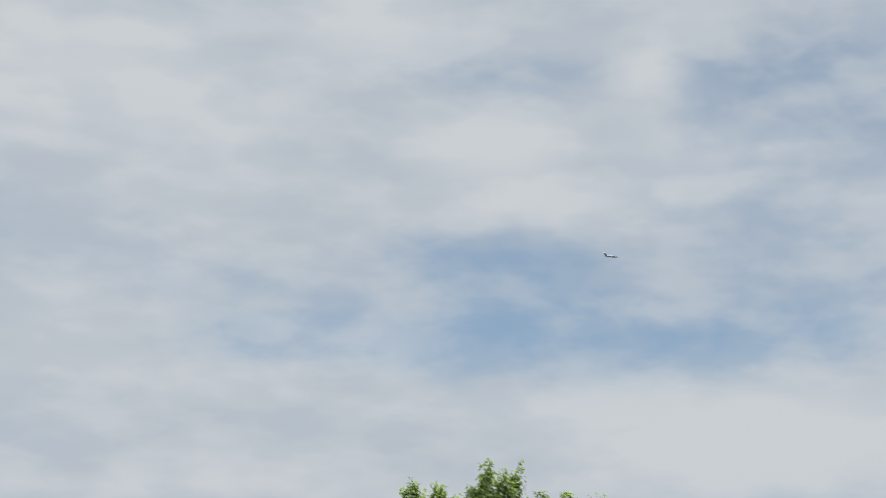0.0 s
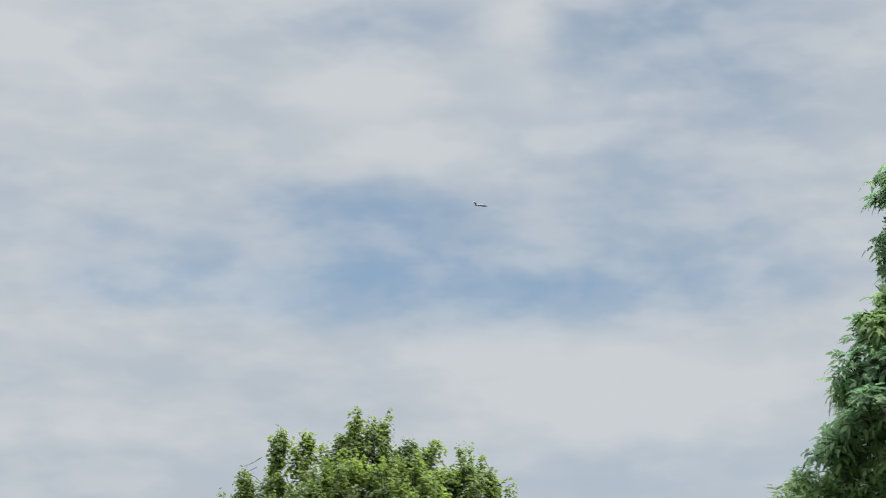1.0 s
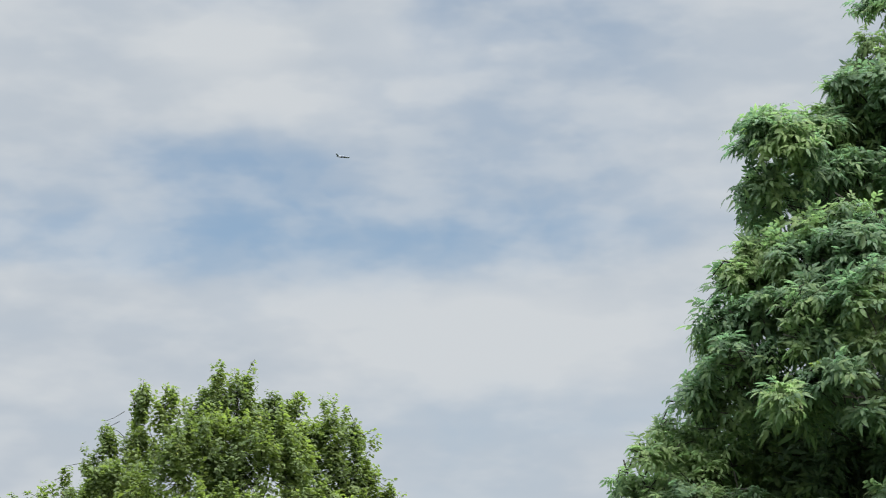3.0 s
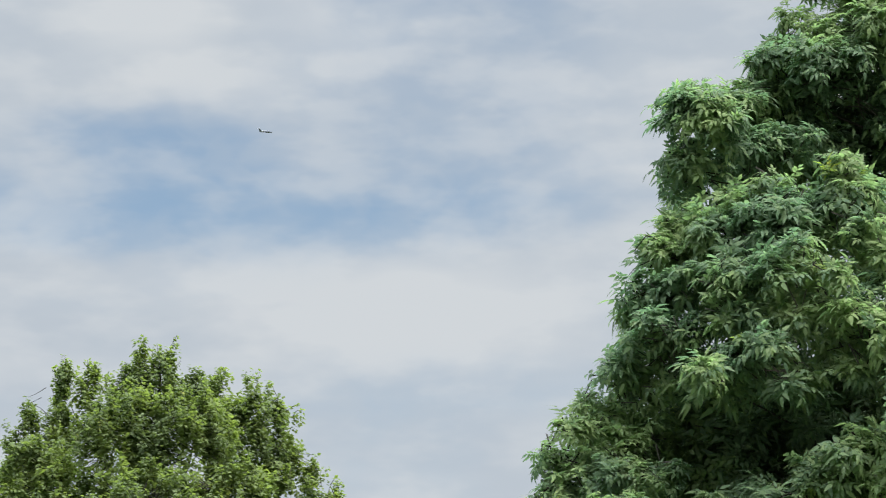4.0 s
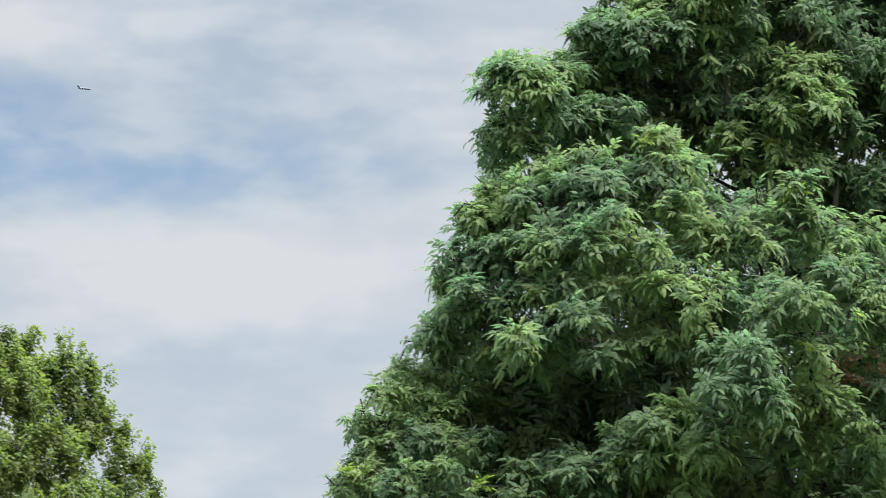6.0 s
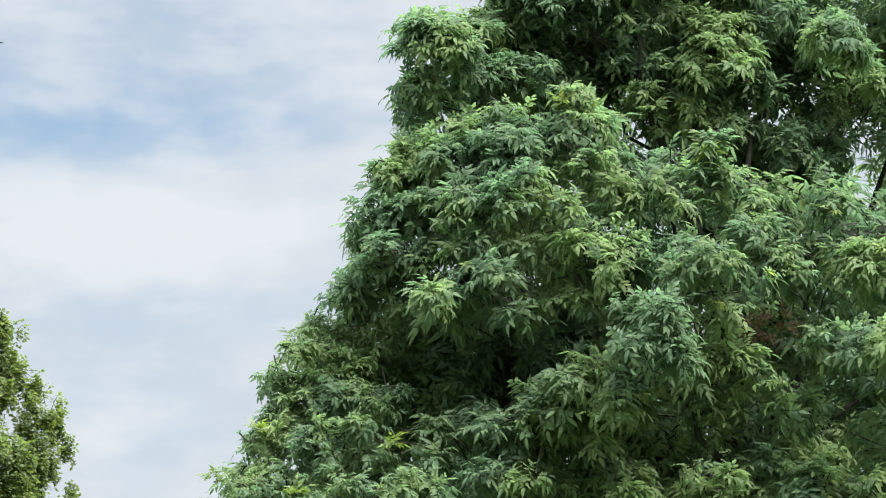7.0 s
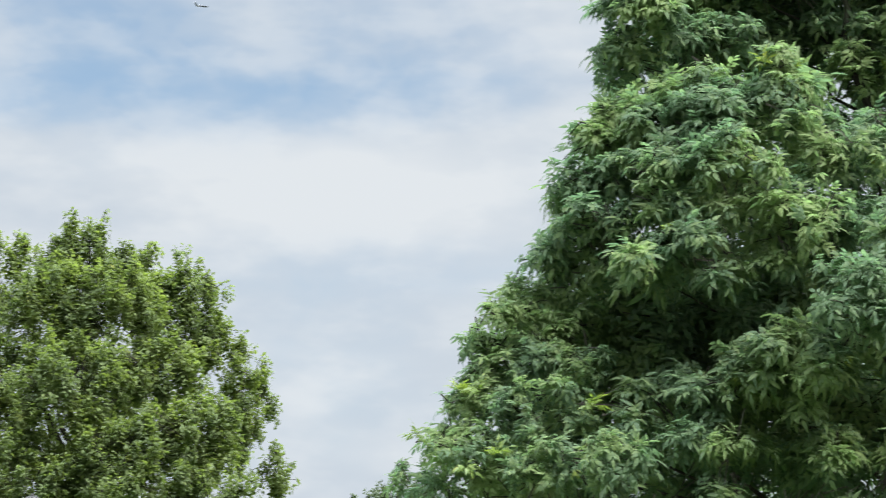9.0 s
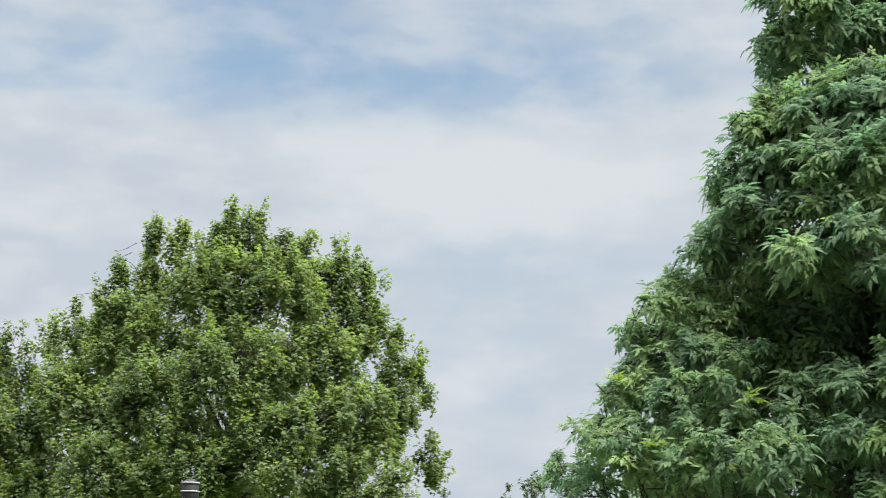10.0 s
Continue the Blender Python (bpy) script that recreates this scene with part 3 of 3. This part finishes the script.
# ---------------------------------------------------------------- the broad-leaved tree
EDGE_BOUGHS = [
    (-5.10, 35.00, 8.22, 0.54),
    (-5.40, 35.20, 8.18, 0.39),
    (-6.77, 35.50, 8.28, 0.32),
    (-6.16, 35.20, 8.05, 0.39),
    (-7.22, 35.30, 7.32, 0.39),
    (-7.88, 35.00, 6.61, 0.50),
    (-8.75, 35.40, 6.08, 0.53),
    (-4.36, 35.60, 7.98, 0.40),
    (-3.63, 35.20, 7.65, 0.54),
    (-3.20, 35.50, 7.62, 0.32),
    (-3.28, 35.20, 6.76, 0.48),
    (-2.64, 35.20, 6.24, 0.52),
    (-2.39, 35.60, 5.94, 0.34),
    (-2.70, 35.20, 5.40, 0.54),
    (-2.22, 35.60, 4.83, 0.42),
    (-6.73, 35.40, 7.53, 0.37),
    (-6.77, 35.20, 6.95, 0.44),
    (-6.18, 35.20, 7.28, 0.44),
    (-7.22, 35.30, 6.60, 0.44),
    (-4.24, 35.30, 7.20, 0.44),
    (-3.64, 35.20, 6.93, 0.44),
    (-3.18, 35.40, 7.06, 0.35),
]
BODY_BOUGHS = [
    (-5.48, 33.80, 6.93, 0.80),
    (-4.45, 33.80, 6.87, 0.80),
    (-6.69, 34.00, 6.24, 0.76),
    (-3.77, 33.40, 5.97, 0.75),
    (-3.08, 32.80, 4.92, 0.65),
    (-5.01, 32.80, 5.53, 0.89),
    (-6.02, 33.00, 5.12, 0.82),
    (-7.43, 33.70, 5.16, 0.79),
    (-8.41, 34.00, 4.74, 0.72),
    (-6.80, 32.60, 4.07, 0.77),
    (-4.25, 32.40, 4.45, 0.92),
    (-5.45, 32.40, 4.17, 0.76),
    (-2.86, 32.50, 4.01, 0.73),
    (-9.42, 35.00, 5.43, 0.78),
    (-9.26, 34.40, 4.16, 0.85),
    (-8.38, 33.50, 3.52, 0.91),
    (-5.67, 35.30, 7.99, 0.40),
    (-4.66, 35.30, 7.94, 0.42),
    (-4.06, 35.20, 7.55, 0.44),
]


def build_field_tree():
    rng = np.random.default_rng(21)
    base = np.array((-5.4, 36.2, 0.0))
    tree = tagged(new("maple_tree"), "rounded yellow-green leafy tree with upright shoots, standing in grass", "tree")
    tree.location = base
    front = EDGE_BOUGHS + BODY_BOUGHS
    rear = []
    for k in range(34):
        a, h = rng.uniform(0, np.pi), rng.uniform(2.4, 7.2)
        reach = 3.4 * math.sqrt(max(0.04, 1 - ((h - 3.6) / 4.4) ** 2))
        rear.append((base[0] - 0.4 + math.cos(a) * reach * 0.85, base[1] + math.sin(a) * reach * 0.9, h, rng.uniform(0.6, 0.85)))
    low = [(base[0] + 3.3 * math.cos(a), base[1] + 3.0 * math.sin(a), rng.uniform(2.3, 3.2), 0.75) for a in np.linspace(0, 6.0, 15)]
    shapes = [simple_leaf(rng) for _ in range(6)]

    places, ways = tuft_boughs(EDGE_BOUGHS, 7.5, 4.5, 0.18, rng, 1.25, -0.8, 1.9, reach=(0.5, 1.3))
    p1, w1 = tuft_boughs(BODY_BOUGHS, 7.5, 8, 0.27, rng, 1.05, -0.35, 1.35, reach=(0.6, 1.3), back=0.4)
    places, ways = np.vstack([places, p1]), np.vstack([ways, w1])
    poses = leaf_poses(places - base, ways, 26, rng, 1.5, (35, 105), 0.30, (0.8, 1.35))
    crown = part("crown", leaf_mesh("maple_crown", poses, shapes, FIELD_LEAF, rng), None, tree)
    tagged(crown, kind="stuff")
    behind = [(x * 1.02, y + 0.9, z - 0.1, r * 0.9) for x, y, z, r in BODY_BOUGHS]
    p2, w2 = scatter_boughs(rear + low + behind, 5, rng, flat=1.0, inner=0.4)
    f2 = leaf_poses(p2 - base, w2, 18, rng, 1.0, (25, 95), 0.45, (1.1, 1.65))
    # the dark inside of the crown
    deep = []
    for z in np.arange(2.9, 6.9, 0.5):
        left, right = np.interp(z, (3.0, 5.0, 6.0, 7.0), (-9.0, -8.7, -7.9, -6.7)), np.interp(z, (3.0, 5.0, 6.0, 7.0), (-2.9, -3.2, -3.4, -4.1))
        for x in np.arange(left, right, 0.55):
            deep.append((x + rng.uniform(-0.15, 0.15), 35.9 + rng.uniform(-0.4, 0.6), z + rng.uniform(-0.15, 0.15), 0.45))
    p4, w4 = scatter_boughs(deep, 8, rng, flat=1.0, inner=0.5)
    f4 = leaf_poses(p4 - base, w4, 12, rng, 1.0, (25, 95), 0.4, (1.1, 1.6))
    tagged(part("inner_crown", leaf_mesh("maple_inner_crown", f4, shapes, FIELD_LEAF, rng), None, tree), kind="stuff")
    tagged(part("rear_crown", leaf_mesh("maple_rear_crown", f2, shapes, FIELD_LEAF, rng), None, tree), kind="stuff")

    spine = np.array([(0, 0, -0.1), (0.05, 0, 1.0), (-0.05, 0, 2.2), (0.1, -0.1, 3.6), (0.15, -0.3, 5.4), (0.25, -0.8, 7.2), (0.3, -1.1, 8.4)])
    v, f = tube(spine, [0.30, 0.23, 0.20, 0.16, 0.10, 0.05, 0.015], 12)
    part("trunk", mesh_from("maple_trunk", v, f, GREY_BARK, True), None, tree, "grey-brown trunk")
    for x, y, z, r in front + rear[::3]:
        end = np.array((x, y, z - r * 0.2)) - base
        h = max(1.7, end[2] - 1.1 * np.linalg.norm(end[:2]) - 0.8)
        start = np.array([np.interp(h, spine[:, 2], spine[:, k]) for k in range(3)])
        line = bent_line(start, start + (end - start) * 0.88, rng, 7, 0.10, -0.10)
        v, f = tube(line, np.linspace(0.03 + 0.012 * np.linalg.norm(end - start), 0.005, 7), 6)
        part("limb", mesh_from("maple_limb", v, f, GREY_BARK, True), None, tree)
    twigwork = twig_mesh("maple_twigwork", (places - base)[::2], [(b[0] - base[0], b[1] - base[1], b[2]) for b in front], GREY_BARK, rng, 0.007)
    tagged(part("twigwork", twigwork, None, tree), kind="stuff")
    return tree


build_field_tree()


# ---------------------------------------------------------------- far trees
def build_far_tree(x, y, height, width, seed, label):
    rng = np.random.default_rng(seed)
    tree = tagged(new("far_tree"), label, "tree", "far trees")
    tree.location = (x, y, 0)
    boughs = []
    for k in range(26):
        h = rng.uniform(0.35, 0.96)
        reach = width / 2 * math.sqrt(max(0.03, 1 - ((h - 0.5) / 0.5) ** 2))
        a = rng.uniform(0, 2 * np.pi)
        s = rng.uniform(0.3, 0.9)
        r = width * rng.uniform(0.10, 0.17)
        boughs.append((math.cos(a) * reach * s, math.sin(a) * reach * s, h * height - r * 0.8, r))
    boughs.append((0, 0, height - width * 0.1, width * 0.1))
    shapes = [simple_leaf(rng, 0.10, 0.07) for _ in range(4)]
    places, ways = scatter_boughs(boughs, 3.6, rng, flat=1.0)
    poses = leaf_poses(places, ways, 34, rng, 1.0, (25, 95), 0.6, (0.9, 1.5))
    tagged(part("crown", leaf_mesh("far_crown", poses, shapes, FAR_LEAF, rng), None, tree), kind="stuff")
    v, f = tube([(0, 0, -0.1), (0.1, 0, height * 0.3), (0, 0.1, height * 0.55), (0, 0, height * 0.8)], [0.24, 0.18, 0.10, 0.02], 9)
    part("trunk", mesh_from("far_trunk", v, f, GREY_BARK, True), None, tree)
    for b in boughs[::4]:
        h = max(height * 0.2, b[2] - 1.5)
        v, f = tube(bent_line((0, 0, h), b[:3], rng, 5), np.linspace(0.1, 0.03, 5), 5)
        part("limb", mesh_from("far_limb", v, f, GREY_BARK, True), None, tree)
    return tree


build_far_tree(-0.45, 84.0, 9.9, 4.0, 31, "grey-green distant tree with a ragged top beyond the grass")
build_far_tree(-3.95, 150.0, 13.9, 3.2, 32, "pale grey-green distant tree beyond the grass")
build_far_tree(-7.6, 140.0, 12.8, 4.0, 33, "blue-grey distant tree half hidden behind a nearer tree")


# ---------------------------------------------------------------- street lamp
def lathe(profile, sides=24):
    """A turned body from (radius, height) pairs."""
    bm = bmesh.new()
    rings = []
    for r, z in profile:
        if r < 1e-5:
            rings.append([bm.verts.new((0, 0, z))])
        else:
            rings.append([bm.verts.new((r * math.cos(2 * math.pi * k / sides), r * math.sin(2 * math.pi * k / sides), z)) for k in range(sides)])
    for a, b in zip(rings, rings[1:]):
        for k in range(sides):
            j = (k + 1) % sides
            if len(a) == 1 and len(b) > 1:
                bm.faces.new((a[0], b[j], b[k]))
            elif len(b) == 1 and len(a) > 1:
                bm.faces.new((a[k], a[j], b[0]))
            elif len(a) > 1:
                bm.faces.new((a[k], a[j], b[j], b[k]))
    bmesh.ops.recalc_face_normals(bm, faces=bm.faces)
    for face in bm.faces:
        face.smooth = True
    return bm


def build_lamp():
    lamp = tagged(new("street_lamp"), "black post-top street lamp with pale-rimmed ring cap, on grass", "street lamp")
    lamp.location = (-4.66, 28.0, 0.0)
    top = 3.83
    part("base", lathe([(0, 0), (0.11, 0), (0.11, 0.05), (0.085, 0.10), (0.08, 0.55), (0.065, 0.62), (0, 0.62)]), LAMP_DARK, lamp)
    part("post", lathe([(0, 0.6), (0.055, 0.6), (0.04, 3.0), (0.06, 3.02), (0.06, 3.06), (0, 3.06)]), LAMP_DARK, lamp)
    part("globe", lathe([(0, 3.05), (0.075, 3.05), (0.125, 3.2), (0.135, 3.4), (0.11, 3.56), (0, 3.56)]), LAMP_GLASS, lamp, "frosted pale globe")
    cap = part("cap", lathe([(0, 3.55), (0.115, 3.55), (0.105, top - 0.15), (0.105, top - 0.03), (0.05, top), (0, top)]), LAMP_DARK, lamp, "black ribbed metal cap")
    for z, r in ((top - 0.045, 0.117), (top - 0.15, 0.120), (top - 0.25, 0.122)):
        part("rim", lathe([(r - 0.03, z - 0.008), (r, z - 0.006), (r + 0.004, z + 0.004), (r - 0.004, z + 0.012), (r - 0.03, z + 0.012), (r - 0.03, z - 0.008)]), LAMP_PALE, cap, "pale worn metal rim")
    part("finial", lathe([(0, top - 0.005), (0.03, top - 0.005), (0.024, top + 0.012), (0.012, top + 0.03), (0, top + 0.032)], 14), LAMP_DARK, lamp)
    return lamp


build_lamp()


# ---------------------------------------------------------------- aircraft
def wing(root, tip, root_chord, tip_chord, thick, sweep, up=(0, 0, 1)):
    """A tapered, swept wing between two places; chords run along x."""
    bm = bmesh.new()
    up = Vector(up)
    loops = []
    for place, chord, back, t in ((Vector(root), root_chord, 0.0, thick), (Vector(tip), tip_chord, sweep, thick * 0.45)):
        prof = [(0.5, 0), (0.35, 0.45), (0.1, 0.5), (-0.25, 0.25), (-0.5, 0), (-0.25, -0.2), (0.1, -0.4), (0.35, -0.35)]
        loops.append([bm.verts.new(place + Vector((c * chord - back, 0, 0)) + up * (h * t)) for c, h in prof])
    for k in range(8):
        bm.faces.new((loops[0][k], loops[0][(k + 1) % 8], loops[1][(k + 1) % 8], loops[1][k]))
    bm.faces.new(loops[0][::-1])
    bm.faces.new(loops[1])
    bmesh.ops.recalc_face_normals(bm, faces=bm.faces)
    return bm


def turned_x(profile, sides=18):
    bm = lathe(profile, sides)
    bmesh.ops.rotate(bm, verts=bm.verts, matrix=Matrix.Rotation(radians(90), 3, "Y"))
    return bm


def build_plane():
    plane = tagged(new("airplane"), "small dark jet airplane with a T-tail against clouds", "airplane")
    plane.matrix_basis = pose(-290.2, 2945.0, 893.0, 0, 9, -14) @ Matrix.Rotation(radians(27), 4, "X")
    body = turned_x([(0, -9.6), (0.35, -9.4), (0.8, -7.5), (1.2, -4.5), (1.3, -1.0), (1.3, 4.0), (1.15, 6.6), (0.75, 8.6), (0.3, 9.6), (0, 9.8)])
    fuselage = part("fuselage", body, PLANE_GREY, plane)
    for k in range(7):
        bm = bmesh.new()
        bmesh.ops.create_cube(bm, size=1, matrix=Matrix.Translation((-2.5 + k * 1.3, -1.24, 0.35)) @ Matrix.Diagonal((0.5, 0.12, 0.55, 1)))
        bmesh.ops.bevel(bm, geom=bm.edges[:], offset=0.04, segments=1, affect="EDGES")
        part("window", bm, PLANE_DARK, fuselage, "dark cabin window")
    part("wing", wing((0, -0.9, -0.7), (0, -9.2, 0.2), 4.0, 1.3, 0.5, 3.4), PLANE_GREY, plane)
    part("wing", wing((0, 0.9, -0.7), (0, 9.2, 0.2), 4.0, 1.3, 0.5, 3.4), PLANE_GREY, plane)
    part("tail_fin", wing((-7.6, 0, 0.7), (-7.6, 0, 4.4), 3.4, 2.0, 0.35, 2.2, (0, 1, 0)), PLANE_GREY, plane)
    part("tailplane", wing((-9.9, 0, 4.4), (-9.9, -3.9, 4.5), 2.0, 0.9, 0.22, 1.3), PLANE_GREY, plane)
    part("tailplane", wing((-9.9, 0, 4.4), (-9.9, 3.9, 4.5), 2.0, 0.9, 0.22, 1.3), PLANE_GREY, plane)
    for y in (-1.95, 1.95):
        bm = turned_x([(0, -6.4), (0.35, -6.3), (0.62, -4.6), (0.66, -3.2), (0.55, -2.7), (0.3, -2.9), (0, -2.9)])
        bmesh.ops.translate(bm, verts=bm.verts, vec=(0, y, 0.75))
        engine = part("engine", bm, PLANE_MID, plane, "mid-grey engine pod")
        bm = bmesh.new()
        bmesh.ops.create_cube(bm, size=1, matrix=Matrix.Translation((-4.4, y * 0.68, 0.7)) @ Matrix.Diagonal((2.0, 0.9, 0.16, 1)))
        bmesh.ops.bevel(bm, geom=bm.edges[:], offset=0.03, segments=1, affect="EDGES")
        part("pylon", bm, PLANE_GREY, engine)
    return plane


build_plane()
